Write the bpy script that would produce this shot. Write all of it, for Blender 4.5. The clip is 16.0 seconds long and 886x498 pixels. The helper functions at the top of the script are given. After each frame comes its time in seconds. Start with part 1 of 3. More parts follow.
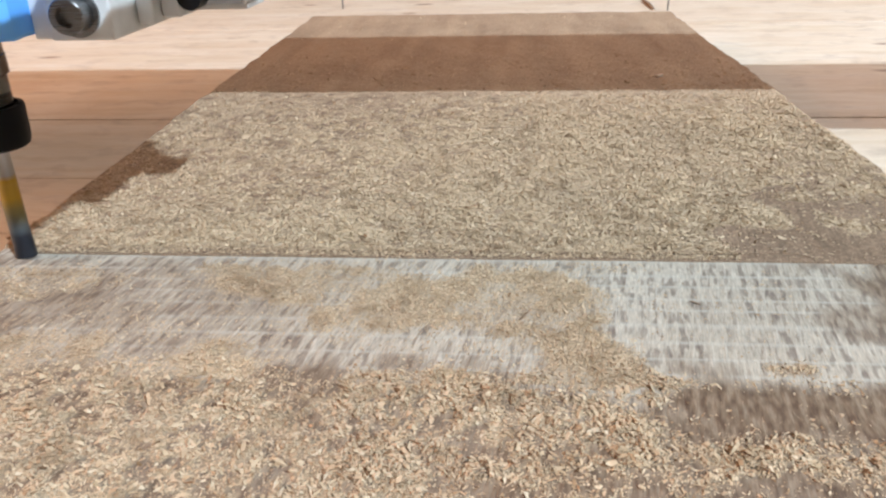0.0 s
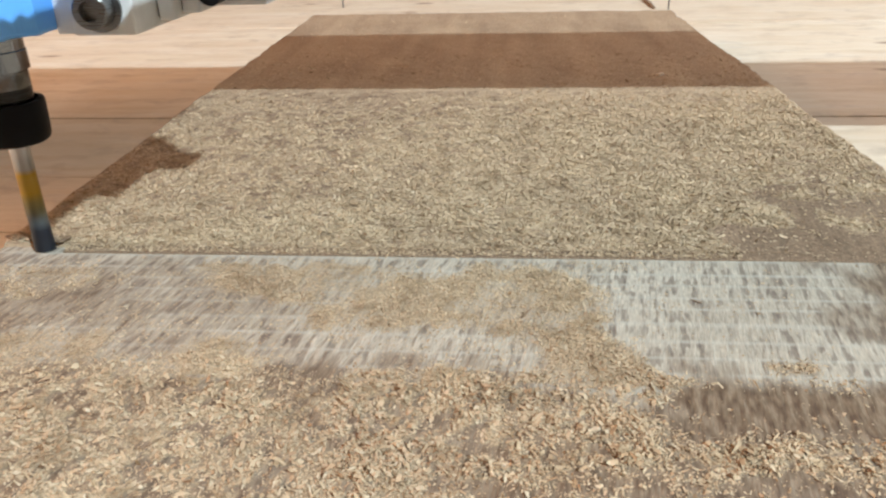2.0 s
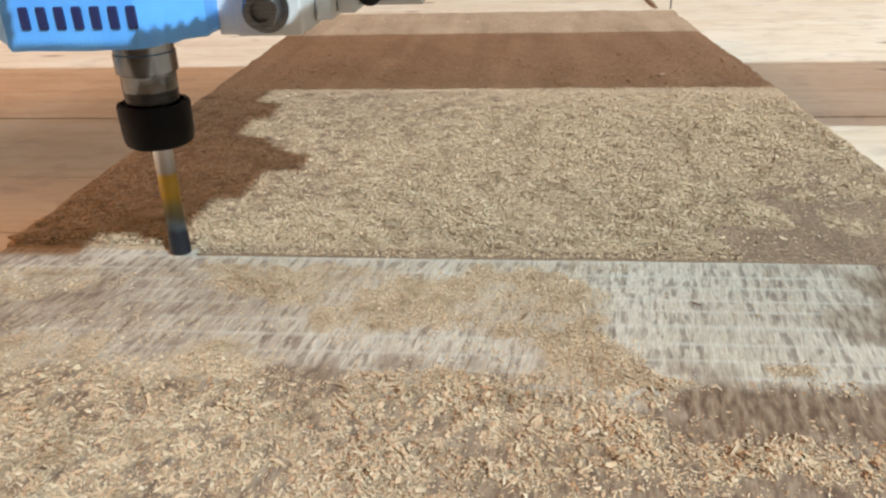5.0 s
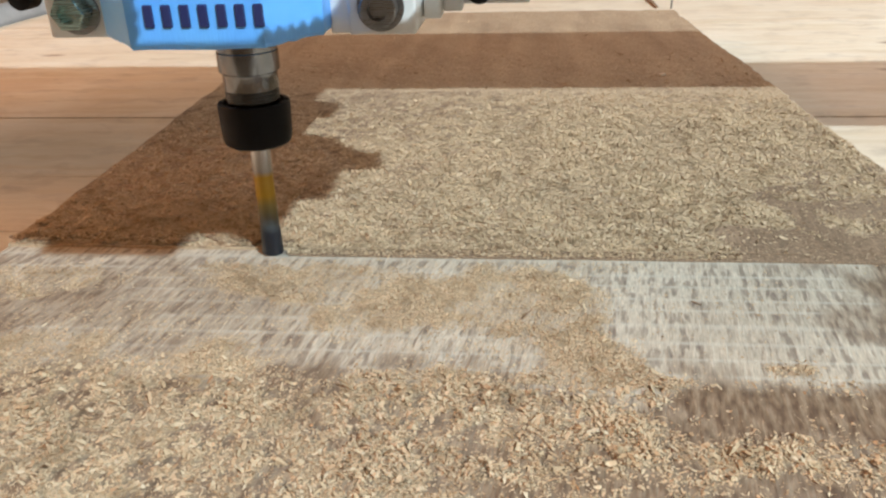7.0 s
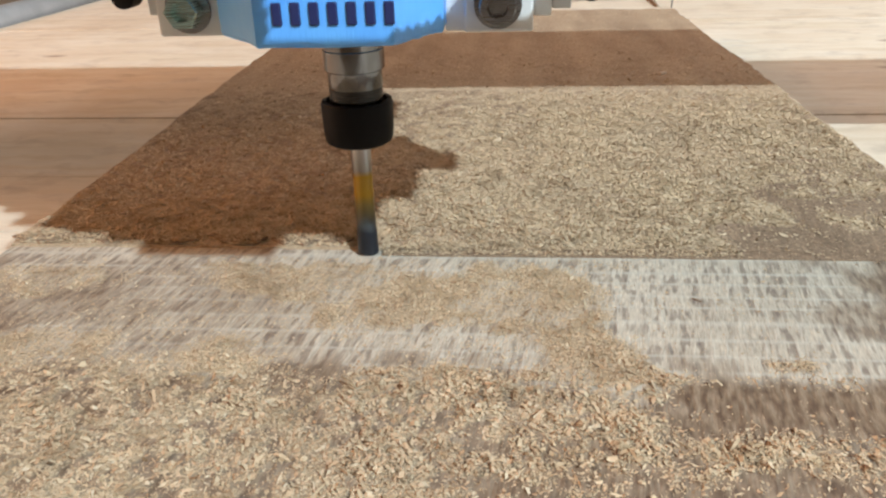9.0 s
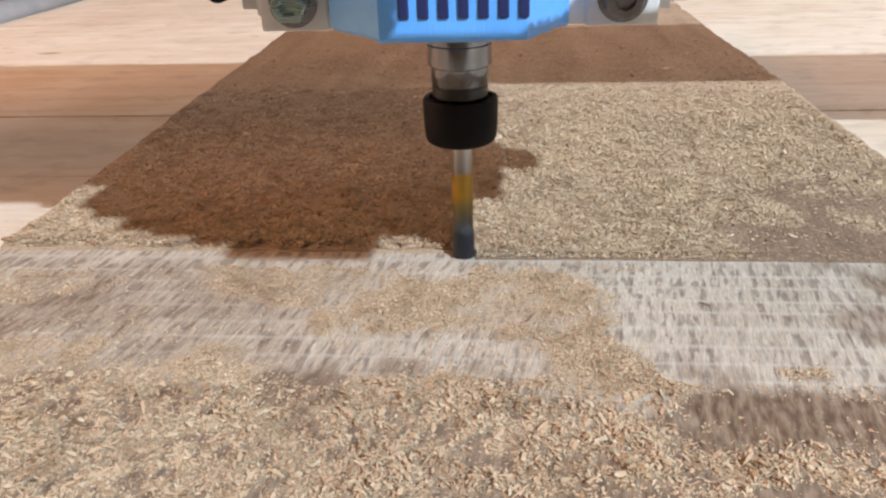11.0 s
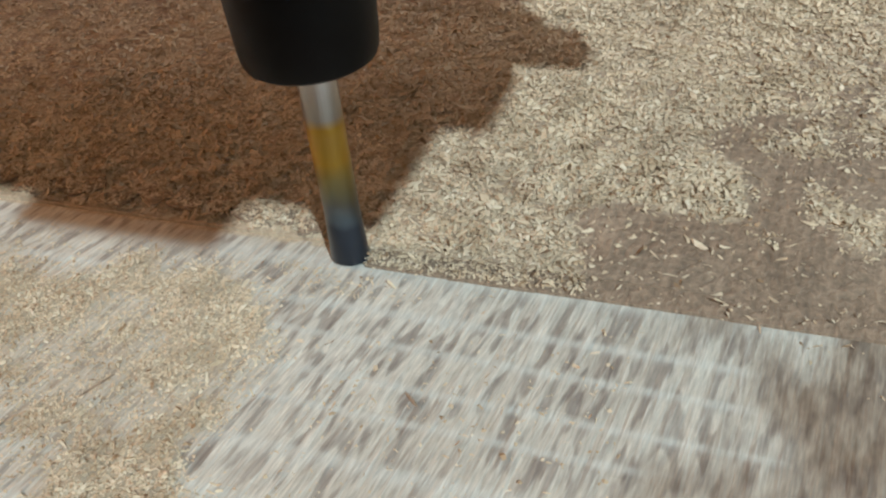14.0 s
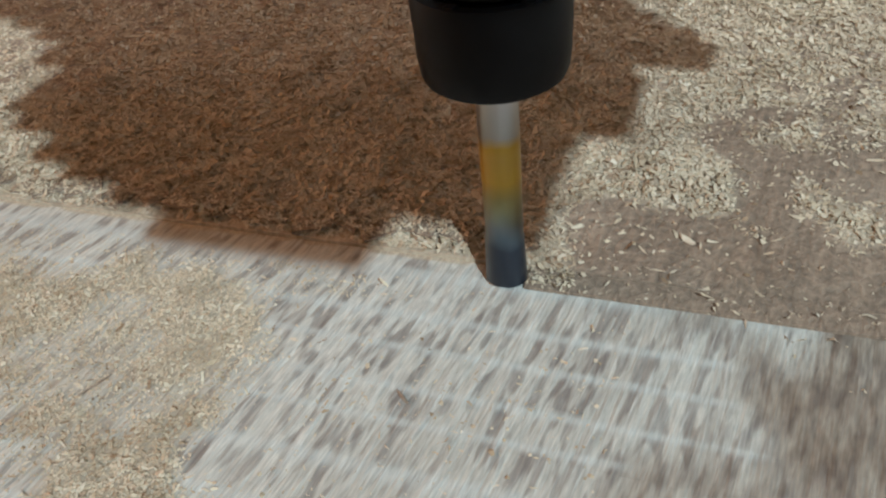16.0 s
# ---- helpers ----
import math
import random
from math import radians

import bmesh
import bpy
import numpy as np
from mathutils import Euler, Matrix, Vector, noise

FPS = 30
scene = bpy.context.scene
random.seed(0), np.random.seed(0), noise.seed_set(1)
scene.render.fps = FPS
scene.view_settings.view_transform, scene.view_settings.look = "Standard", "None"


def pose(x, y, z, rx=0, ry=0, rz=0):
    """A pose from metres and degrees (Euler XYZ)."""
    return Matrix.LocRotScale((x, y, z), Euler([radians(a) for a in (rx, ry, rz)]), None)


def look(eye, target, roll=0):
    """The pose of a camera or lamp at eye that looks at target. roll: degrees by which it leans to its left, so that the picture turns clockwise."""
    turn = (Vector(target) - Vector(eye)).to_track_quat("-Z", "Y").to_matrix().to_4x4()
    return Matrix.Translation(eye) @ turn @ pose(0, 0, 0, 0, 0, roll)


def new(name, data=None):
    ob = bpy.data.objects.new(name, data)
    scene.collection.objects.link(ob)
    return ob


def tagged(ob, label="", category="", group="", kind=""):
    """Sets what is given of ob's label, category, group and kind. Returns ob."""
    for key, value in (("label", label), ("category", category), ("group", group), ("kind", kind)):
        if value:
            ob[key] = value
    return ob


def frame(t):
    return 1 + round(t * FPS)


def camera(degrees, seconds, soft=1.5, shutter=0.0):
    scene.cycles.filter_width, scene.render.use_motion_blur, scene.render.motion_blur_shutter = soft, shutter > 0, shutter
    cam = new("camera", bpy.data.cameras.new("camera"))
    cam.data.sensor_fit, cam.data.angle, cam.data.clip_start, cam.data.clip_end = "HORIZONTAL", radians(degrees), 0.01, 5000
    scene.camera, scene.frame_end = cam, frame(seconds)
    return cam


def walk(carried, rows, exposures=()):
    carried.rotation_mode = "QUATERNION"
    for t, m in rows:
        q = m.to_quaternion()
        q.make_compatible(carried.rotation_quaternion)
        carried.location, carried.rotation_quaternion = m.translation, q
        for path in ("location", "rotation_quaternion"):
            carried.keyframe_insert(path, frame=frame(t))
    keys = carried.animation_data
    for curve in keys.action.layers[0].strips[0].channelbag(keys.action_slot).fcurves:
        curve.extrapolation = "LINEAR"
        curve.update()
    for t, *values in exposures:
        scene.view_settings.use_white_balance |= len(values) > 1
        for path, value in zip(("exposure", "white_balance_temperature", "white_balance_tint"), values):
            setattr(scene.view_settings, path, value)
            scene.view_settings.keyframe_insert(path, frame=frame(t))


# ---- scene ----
cam = camera(59.4, 16.0, soft=2.3)
PATH = [
    (0, (0.038, -0.368, 0.177), (-0.129, 1.437, -0.668), -1.6),
    (0.5, (0.038, -0.368, 0.177), (-0.129, 1.437, -0.668), -1.7),
    (1, (0.039, -0.368, 0.177), (-0.13, 1.437, -0.669), -1.6),
    (1.5, (0.038, -0.367, 0.177), (-0.128, 1.437, -0.671), -1.5),
    (2, (0.038, -0.367, 0.176), (-0.13, 1.437, -0.67), -1.6),
    (2.5, (0.038, -0.367, 0.177), (-0.131, 1.436, -0.671), -1.6),
    (3, (0.039, -0.368, 0.177), (-0.133, 1.436, -0.671), -1.6),
    (3.5, (0.038, -0.367, 0.176), (-0.131, 1.437, -0.671), -1.5),
    (4, (0.039, -0.367, 0.177), (-0.133, 1.436, -0.67), -1.6),
    (6.5, (0.039, -0.368, 0.178), (-0.136, 1.433, -0.673), -1.6),
    (7, (0.039, -0.368, 0.178), (-0.136, 1.434, -0.672), -1.6),
    (7.5, (0.039, -0.37, 0.178), (-0.137, 1.432, -0.672), -1.6),
    (8, (0.039, -0.37, 0.178), (-0.137, 1.432, -0.671), -1.6),
    (8.5, (0.039, -0.37, 0.178), (-0.138, 1.432, -0.672), -1.7),
    (11, (0.038, -0.358, 0.176), (-0.14, 1.439, -0.684), -2.0),
    (11.5, (0.037, -0.323, 0.174), (-0.139, 1.429, -0.773), -1.4),
    (12, (0.099, -0.249, 0.179), (-0.079, 1.458, -0.847), 0.0),
    (12.5, (0.153, -0.19, 0.164), (-0.227, 1.428, -0.948), -1.4),
    (13, (0.175, -0.16, 0.15), (-0.356, 1.366, -1.028), -3.9),
    (13.5, (0.182, -0.156, 0.142), (-0.394, 1.335, -1.06), -5.2),
    (14, (0.181, -0.155, 0.139), (-0.403, 1.315, -1.085), -5.9),
    (14.5, (0.181, -0.154, 0.14), (-0.408, 1.304, -1.096), -6.3),
    (15, (0.182, -0.154, 0.141), (-0.403, 1.3, -1.102), -6.3),
    (15.5, (0.183, -0.155, 0.141), (-0.4, 1.298, -1.103), -6.5),
    (16, (0.185, -0.154, 0.143), (-0.405, 1.291, -1.108), -6.9),
]
walk(cam, [(t, look(eye, target, roll)) for t, eye, target, roll in PATH], exposures=[
    (0.0, 0.13, 5550, 15), (0.5, 0.05, 5650, 12), (1.5, 0.03, 5750, 11), (3.5, 0.07, 5650, 10), (7.0, 0.02, 5800, 10), (8.5, 0.02, 5750, 10), (11.0, 0.05, 5650, 18),
    (11.5, 0.06, 5800, 19), (12.0, 0.02, 5600, 14), (12.6, -0.02, 5700, 9), (13.5, -0.06, 5500, 7), (15.0, -0.22, 5150, 6), (16.0, -0.24, 5100, 6)])

# ---- light ----
KEY = Vector((3.13, -3.52, 3.91))      # white workshop lamp in front of the bed


def lamp(name, kind, m, watts, size, colour):
    data = bpy.data.lights.new(name, kind)
    data.energy, data.color = watts, colour
    data.shape, data.size = "DISK", size
    ob = new(name, data)
    ob.matrix_world = m
    return ob


lamp("work_light", "AREA", look(KEY, (0.2, 1.2, 0)), 462, 0.12, (0.895, 1.0, 0.965))
WARM = (1.0, 0.39, 0.11)
# unseen fill lamp added to brighten the far planks and the beam's shade
lamp("far_fill", "AREA", look((1.55, 1.45, 1.95), (0.5, 0.7, 0)), 17, 0.9, (1.0, 0.84, 0.70))
# unseen side lamps: warm fill added at left for the shade, low one at right
lamp("side_fill", "AREA", look((-2.5, 0.0, 1.12), (0, 0.2, 0)), 47, 1.0, WARM)
lamp("side_fill", "AREA", look((3.2, 0.9, 0.78), (0.2, 0.5, 0)), 40, 0.16, (1.0, 0.90, 0.82))
world = bpy.data.worlds.new("world")
scene.world = world
world.use_nodes = True
world.node_tree.nodes["Background"].inputs[0].default_value = (0.5, 0.4, 0.3, 1)
world.node_tree.nodes["Background"].inputs[1].default_value = 0.05


# ---- materials ----
class Mat:
    """A node material under construction."""

    def __init__(self, name, rough=0.6, metal=0.0):
        self.m = bpy.data.materials.new(name)
        self.m.use_nodes = True
        self.t = self.m.node_tree
        self.b = self.t.nodes["Principled BSDF"]
        self.b.inputs["Roughness"].default_value = rough
        self.b.inputs["Metallic"].default_value = metal

    def node(self, kind, **sets):
        n = self.t.nodes.new(kind)
        for k, v in sets.items():
            n.inputs[k].default_value = v
        return n

    def link(self, a, b):
        self.t.links.new(a, b)

    def coords(self, sx, sy, sz, wobble=0.0, slant=0.0):
        c = self.node("ShaderNodeTexCoord")
        mp = self.node("ShaderNodeMapping")
        mp.inputs["Scale"].default_value = (sx, sy, sz)
        src = c.outputs["Object"]
        if slant:
            tilt = self.node("ShaderNodeMapping")
            tilt.inputs["Rotation"].default_value = (0, 0, radians(slant))
            self.link(src, tilt.inputs["Vector"])
            src = tilt.outputs[0]
        if wobble:
            nz = self.node("ShaderNodeTexNoise", Scale=25.0, Detail=2.0)
            self.link(src, nz.inputs["Vector"])
            ad = self.t.nodes.new("ShaderNodeVectorMath")
            ad.operation = "MULTIPLY_ADD"
            ad.inputs[1].default_value = (wobble,) * 3
            self.link(nz.outputs["Color"], ad.inputs[0])
            self.link(src, ad.inputs[2])
            src = ad.outputs[0]
        self.link(src, mp.inputs["Vector"])
        return mp.outputs[0]

    def rows(self, sx, pitch):
        """Coordinates that run on along x but change from one cut row to the next."""
        sep = self.t.nodes.new("ShaderNodeSeparateXYZ")
        self.link(self.coords(1, 1, 1, 0.0025, 4), sep.inputs[0])
        out = self.t.nodes.new("ShaderNodeCombineXYZ")
        mx = self.t.nodes.new("ShaderNodeMath")
        mx.operation = "MULTIPLY"
        mx.inputs[1].default_value = sx
        my = self.t.nodes.new("ShaderNodeMath")
        my.operation = "SNAP"
        my.inputs[1].default_value = pitch
        mz = self.t.nodes.new("ShaderNodeMath")
        mz.operation = "MULTIPLY"
        mz.inputs[1].default_value = 95.0
        self.link(sep.outputs[0], mx.inputs[0])
        self.link(sep.outputs[1], my.inputs[0])
        self.link(my.outputs[0], mz.inputs[0])
        self.link(mx.outputs[0], out.inputs[0])
        self.link(mz.outputs[0], out.inputs[1])
        return out.outputs[0]

    def noise(self, vec, scale=1.0, detail=3.0, rough=0.55):
        n = self.node("ShaderNodeTexNoise", Scale=scale, Detail=detail, Roughness=rough)
        self.link(vec, n.inputs["Vector"])
        return n.outputs["Fac"]

    def ramp(self, fac, stops):
        r = self.t.nodes.new("ShaderNodeValToRGB")
        while len(r.color_ramp.elements) < len(stops):
            r.color_ramp.elements.new(0.5)
        for e, (p, c) in zip(r.color_ramp.elements, stops):
            e.position, e.color = p, (*c, 1) if len(c) == 3 else c
        self.link(fac, r.inputs["Fac"])
        return r.outputs["Color"]

    def mix(self, a, b, fac, mode="MIX"):
        n = self.t.nodes.new("ShaderNodeMix")
        n.data_type, n.blend_type = "RGBA", mode
        for s, v in ((n.inputs[0], fac), (n.inputs[6], a), (n.inputs[7], b)):
            if isinstance(v, (int, float)):
                s.default_value = v
            elif isinstance(v, tuple):
                s.default_value = (*v, 1)
            else:
                self.link(v, s)
        return n.outputs[2]

    def attr(self, name):
        a = self.t.nodes.new("ShaderNodeAttribute")
        a.attribute_name = name
        return a.outputs["Fac"]

    def colour(self, c):
        if isinstance(c, tuple):
            self.b.inputs["Base Color"].default_value = (*c, 1)
        else:
            self.link(c, self.b.inputs["Base Color"])
        return self

    def bump(self, fac, dist, strength=1.0):
        b = self.node("ShaderNodeBump", Strength=strength, Distance=dist)
        self.link(fac, b.inputs["Height"])
        self.link(b.outputs[0], self.b.inputs["Normal"])
        return self


def grey(v):
    return (v, v, v)


SLANT = 9              # degrees by which the grain leans from the board's length


def milled_wood():
    k = Mat("milled_wood", 0.75)
    streak = k.noise(k.coords(380, 30, 1, 0.0015, SLANT), 1.0, 3.0, 0.6)
    dash = k.noise(k.coords(340, 95, 1, 0.002, SLANT), 1.0, 2.0, 0.5)
    fine = k.noise(k.coords(1500, 150, 1, 0.0, SLANT), 1.0, 2.0, 0.6)
    tone = k.noise(k.coords(14, 9, 1), 1.0, 3.0)
    wave = k.node("ShaderNodeTexWave", Scale=0.5, Distortion=5.0, Detail=3.0)
    wave.bands_direction = "Y"
    k.link(k.coords(1, 48, 1), wave.inputs["Vector"])
    rows = k.ramp(wave.outputs["Fac"], [(0.0, grey(0.6)), (0.12, grey(0.2)), (0.3, grey(0.0))])
    pale = k.ramp(tone, [(0.3, (0.47, 0.41, 0.325)), (0.5, (0.58, 0.52, 0.42)), (0.7, (0.64, 0.58, 0.475))])
    cells = k.noise(k.rows(250, 0.0131), 1.0, 1.5, 0.5)
    columns = k.noise(k.coords(150, 5, 1, 0.001, SLANT), 1.0, 2.0, 0.5)
    fleck = k.noise(k.coords(300, 62, 1, 0.003, SLANT), 1.0, 1.5, 0.5)
    dark = k.ramp(fleck, [(0.42, grey(0.92)), (0.46, grey(0.6)), (0.50, grey(0.0))])
    dark = k.mix(dark, k.ramp(cells, [(0.42, grey(0.9)), (0.55, grey(0.0))]), 0.20)
    dark = k.mix(dark, (0, 0, 0), k.ramp(columns, [(0.53, grey(0.0)), (0.62, grey(0.7))]))
    dark = k.mix(dark, k.ramp(dash, [(0.38, grey(0.9)), (0.50, grey(0.0))]), 0.18)
    base = k.mix(pale, (0.215, 0.172, 0.138), dark)
    base = k.mix(base, k.ramp(dash, [(0.35, (0.13, 0.082, 0.05)), (0.5, (0.215, 0.150, 0.095)), (0.65, (0.31, 0.235, 0.16))]), k.attr("brown_mask"))
    lines = k.mix(k.ramp(streak, [(0.56, grey(0.0)), (0.64, grey(0.6))]), (0, 0, 0), k.ramp(k.attr("brown_mask"), [(0.15, grey(0.0)), (0.6, grey(1.0))]))
    base = k.mix(base, (0.66, 0.60, 0.50), lines)
    rows = k.mix(rows, (0, 0, 0), k.ramp(k.attr("brown_mask"), [(0.15, grey(0.0)), (0.6, grey(1.0))]))
    base = k.mix(base, (0.60, 0.57, 0.49), rows)
    dust = k.noise(k.coords(700, 700, 1), 1.0, 3.0, 0.6)
    base = k.mix(base, k.ramp(dust, [(0.3, (0.38, 0.285, 0.185)), (0.7, (0.57, 0.45, 0.30))]), k.ramp(k.attr("dust"), [(0.13, grey(0.0)), (0.65, grey(0.92))]))
    base = k.mix(base, k.ramp(fine, [(0.3, grey(0.62)), (0.7, grey(1.12))]), 0.75, "MULTIPLY")
    k.colour(base).bump(streak, 0.0009, 0.8)
    return k.m


def rough_wood():
    k = Mat("rough_wood", 0.85)
    grain = k.noise(k.coords(420, 28, 1, 0.004, SLANT), 1.0, 4.0, 0.6)
    tone = k.noise(k.coords(22, 12, 1), 1.0, 4.0)
    grit = k.noise(k.coords(420, 330, 1), 1.0, 3.0, 0.65)
    base = k.ramp(tone, [(0.3, (0.262, 0.176, 0.110)), (0.7, (0.36, 0.253, 0.166))])
    base = k.mix(base, k.ramp(grain, [(0.3, grey(0.6)), (0.7, grey(1.15))]), 0.8, "MULTIPLY")
    base = k.mix(base, k.ramp(grit, [(0.35, grey(0.6)), (0.65, grey(1.2))]), 0.8, "MULTIPLY")
    base = k.mix(base, k.ramp(grit, [(0.3, (0.39, 0.285, 0.185)), (0.7, (0.58, 0.45, 0.30))]), k.ramp(k.attr("dust"), [(0.15, grey(0.0)), (0.5, grey(0.95))]))
    k.colour(base).bump(grit, 0.0012, 0.8)
    return k.m


def chip_wood():
    k = Mat("chip_wood", 0.8)
    geo = k.t.nodes.new("ShaderNodeNewGeometry")
    c = k.ramp(geo.outputs["Random Per Island"], [
        (0.0, (0.24, 0.145, 0.073)), (0.07, (0.455, 0.337, 0.205)), (0.12, (0.575, 0.450, 0.297)), (0.50, (0.615, 0.485, 0.330)),
        (0.80, (0.635, 0.512, 0.357)), (1.0, (0.685, 0.57, 0.42))])
    patch = k.noise(k.coords(16, 16, 1), 1.0, 3.0)
    c = k.mix(c, k.ramp(patch, [(0.35, (0.90, 0.865, 0.83)), (0.65, (1.03, 1.0, 0.95))]), 1.0, "MULTIPLY")
    spots = k.noise(k.coords(62, 62, 1), 1.0, 3.0, 0.6)
    c = k.mix(c, k.ramp(spots, [(0.36, (0.72, 0.68, 0.62)), (0.50, grey(1.0))]), 0.85, "MULTIPLY")
    k.colour(c)
    return k.m


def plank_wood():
    k = Mat("plank_wood", 0.6)
    info = k.t.nodes.new("ShaderNodeObjectInfo")
    v = k.coords(3.0, 42, 1, 0.03)
    grain = k.noise(v, 1.0, 5.0, 0.6)
    fine = k.noise(k.coords(25, 700, 1, 0.004), 1.0, 3.0)
    blot = k.noise(k.coords(6, 9, 1), 1.0, 4.0)
    knot = k.node("ShaderNodeTexVoronoi", Scale=1.0)
    k.link(k.coords(5, 9, 1, 0.02), knot.inputs["Vector"])
    c = k.ramp(grain, [(0.28, (0.72, 0.63, 0.47)), (0.5, (0.82, 0.75, 0.62)), (0.75, (0.86, 0.82, 0.73))])
    c = k.mix(c, k.ramp(blot, [(0.3, (0.88, 0.82, 0.76)), (0.62, grey(1.0))]), 0.9, "MULTIPLY")
    grime = k.noise(k.coords(18, 26, 1, 0.05), 1.0, 5.0, 0.65)
    c = k.mix(c, (0.40, 0.33, 0.27), k.ramp(grime, [(0.52, grey(0.0)), (0.72, grey(0.45))]))
    c = k.mix(c, k.ramp(fine, [(0.3, grey(0.86)), (0.7, grey(1.04))]), 0.9, "MULTIPLY")
    c = k.mix(c, (0.24, 0.13, 0.07), k.ramp(knot.outputs["Distance"], [(0.05, grey(0.85)), (0.12, grey(0.0))]))
    c = k.mix(c, k.ramp(info.outputs["Random"], [(0.0, (0.95, 0.92, 0.90)), (1.0, grey(1.0))]), 1.0, "MULTIPLY")
    k.colour(c).bump(fine, 0.0006, 0.5)
    return k.m


def plain(name, col, rough, metal=0.0, dirt=0.2, scale=60.0):
    k = Mat(name, rough, metal)
    n = k.noise(k.coords(scale, scale, scale), 1.0, 4.0, 0.6)
    dark = tuple(c * (1 - dirt) for c in col)
    k.colour(k.ramp(n, [(0.35, dark), (0.65, col)]))
    r = k.ramp(n, [(0.3, grey(min(1, rough * 1.3))), (0.7, grey(rough * 0.85))])
    k.link(r, k.b.inputs["Roughness"])
    return k.m


def steel(name, col, rough):
    k = Mat(name, rough, 1.0)
    turned = k.noise(k.coords(40, 40, 2600), 1.0, 2.0)
    blot = k.noise(k.coords(120, 120, 60), 1.0, 3.0)
    k.colour(k.mix(col, k.ramp(blot, [(0.3, grey(0.72)), (0.7, grey(1.0))]), 1.0, "MULTIPLY"))
    k.link(k.ramp(turned, [(0.3, grey(rough * 0.7)), (0.7, grey(rough * 1.4))]), k.b.inputs["Roughness"])
    k.bump(turned, 0.00002, 0.15)
    return k.m


def tape():
    k = Mat("blue_tape", 0.45)
    n = k.noise(k.coords(35, 35, 60), 1.0, 3.0)
    fine = k.noise(k.coords(900, 900, 160), 1.0, 2.0)
    k.colour(k.ramp(n, [(0.3, (0.12, 0.39, 0.97)), (0.7, (0.16, 0.47, 0.99))]))
    k.b.inputs["Coat Weight"].default_value = 0.3
    k.b.inputs["Coat Roughness"].default_value = 0.25
    k.bump(k.mix(n, fine, 0.3), 0.0012, 0.5)
    return k.m


def tool_steel():
    """Ground shank below the collet: bright, then a yellow band, then the dark coated flutes."""
    k = Mat("tool_steel", 0.3, 0.85)
    c = k.node("ShaderNodeTexCoord")
    sep = k.node("ShaderNodeSeparateXYZ")
    k.link(c.outputs["Object"], sep.inputs[0])
    scale = k.node("ShaderNodeMapRange")
    scale.inputs["From Min"].default_value, scale.inputs["From Max"].default_value = 0.0, 0.064
    k.link(sep.outputs["Z"], scale.inputs["Value"])
    wob = k.noise(k.coords(90, 90, 50), 1.0, 2.0)
    ad = k.node("ShaderNodeMath")
    ad.operation = "MULTIPLY_ADD"
    ad.inputs[1].default_value = 0.12
    k.link(wob, ad.inputs[0])
    k.link(scale.outputs[0], ad.inputs[2])
    k.colour(k.ramp(ad.outputs[0], [
        (0.26, (0.016, 0.019, 0.026)), (0.31, (0.06, 0.07, 0.075)), (0.36, (0.10, 0.105, 0.10)), (0.50, (0.25, 0.21, 0.07)),
        (0.60, (0.46, 0.29, 0.02)), (0.76, (0.44, 0.28, 0.03)), (0.81, (0.36, 0.35, 0.33)), (1.0, (0.55, 0.55, 0.55))]))
    k.link(k.ramp(ad.outputs[0], [(0.3, grey(0.2)), (0.45, grey(0.45)), (0.72, grey(0.15)), (0.80, grey(1.0))]), k.b.inputs["Metallic"])
    return k.m


MILLED, ROUGH, CHIP, PLANK = milled_wood(), rough_wood(), chip_wood(), plank_wood()
TAPE, TOOL = tape(), tool_steel()
BLACK = plain("black_oxide", (0.006, 0.006, 0.007), 0.45, 0.0, 0.3)
STEEL = steel("turned_steel", (0.19, 0.187, 0.185), 0.12)
STEEL_DARK = steel("turned_steel_dark", (0.045, 0.043, 0.04), 0.25)
ALU = plain("cast_aluminium", (0.72, 0.73, 0.72), 0.45, 0.1, 0.12)
BOLT = steel("bolt_steel", (0.27, 0.27, 0.27), 0.30)
# the left bolt's cyan reflection is put into this steel's colour
BOLT_CYAN = steel("cyan_bolt_steel", (0.45, 0.62, 0.60), 0.25)
BLACK.node_tree.nodes["Principled BSDF"].inputs["Specular IOR Level"].default_value = 0.15
INK = plain("dark_blue_ink", (0.012, 0.02, 0.10), 0.5, 0.0, 0.1)
PAINT = plain("grey_paint", (0.42, 0.43, 0.44), 0.5, 0.0, 0.15, 20)
WALL = plain("wall_plaster", (0.30, 0.22, 0.15), 0.9, 0.0, 0.12, 6)
CEIL = plain("ceiling_plaster", (0.34, 0.27, 0.20), 0.9, 0.0, 0.08, 6)
CONCRETE = plain("concrete", (0.30, 0.28, 0.26), 0.85, 0.0, 0.3, 9)


# ---- mesh helpers ----
def part(name, bm, material, parent, label=""):
    me = bpy.data.meshes.new(name)
    bm.to_mesh(me)
    bm.free()
    me.materials.append(material)
    ob = new(name, me)
    ob.parent = parent
    return tagged(ob, label)


def box(x0, x1, y0, y1, z0, z1, bevel=0.0):
    bm = bmesh.new()
    bmesh.ops.create_cube(bm, size=1.0)
    for v in bm.verts:
        v.co = Vector((x0 + (v.co.x + 0.5) * (x1 - x0), y0 + (v.co.y + 0.5) * (y1 - y0), z0 + (v.co.z + 0.5) * (z1 - z0)))
    if bevel:
        bmesh.ops.bevel(bm, geom=bm.edges[:], offset=bevel, segments=2, affect="EDGES", profile=0.5)
    return bm


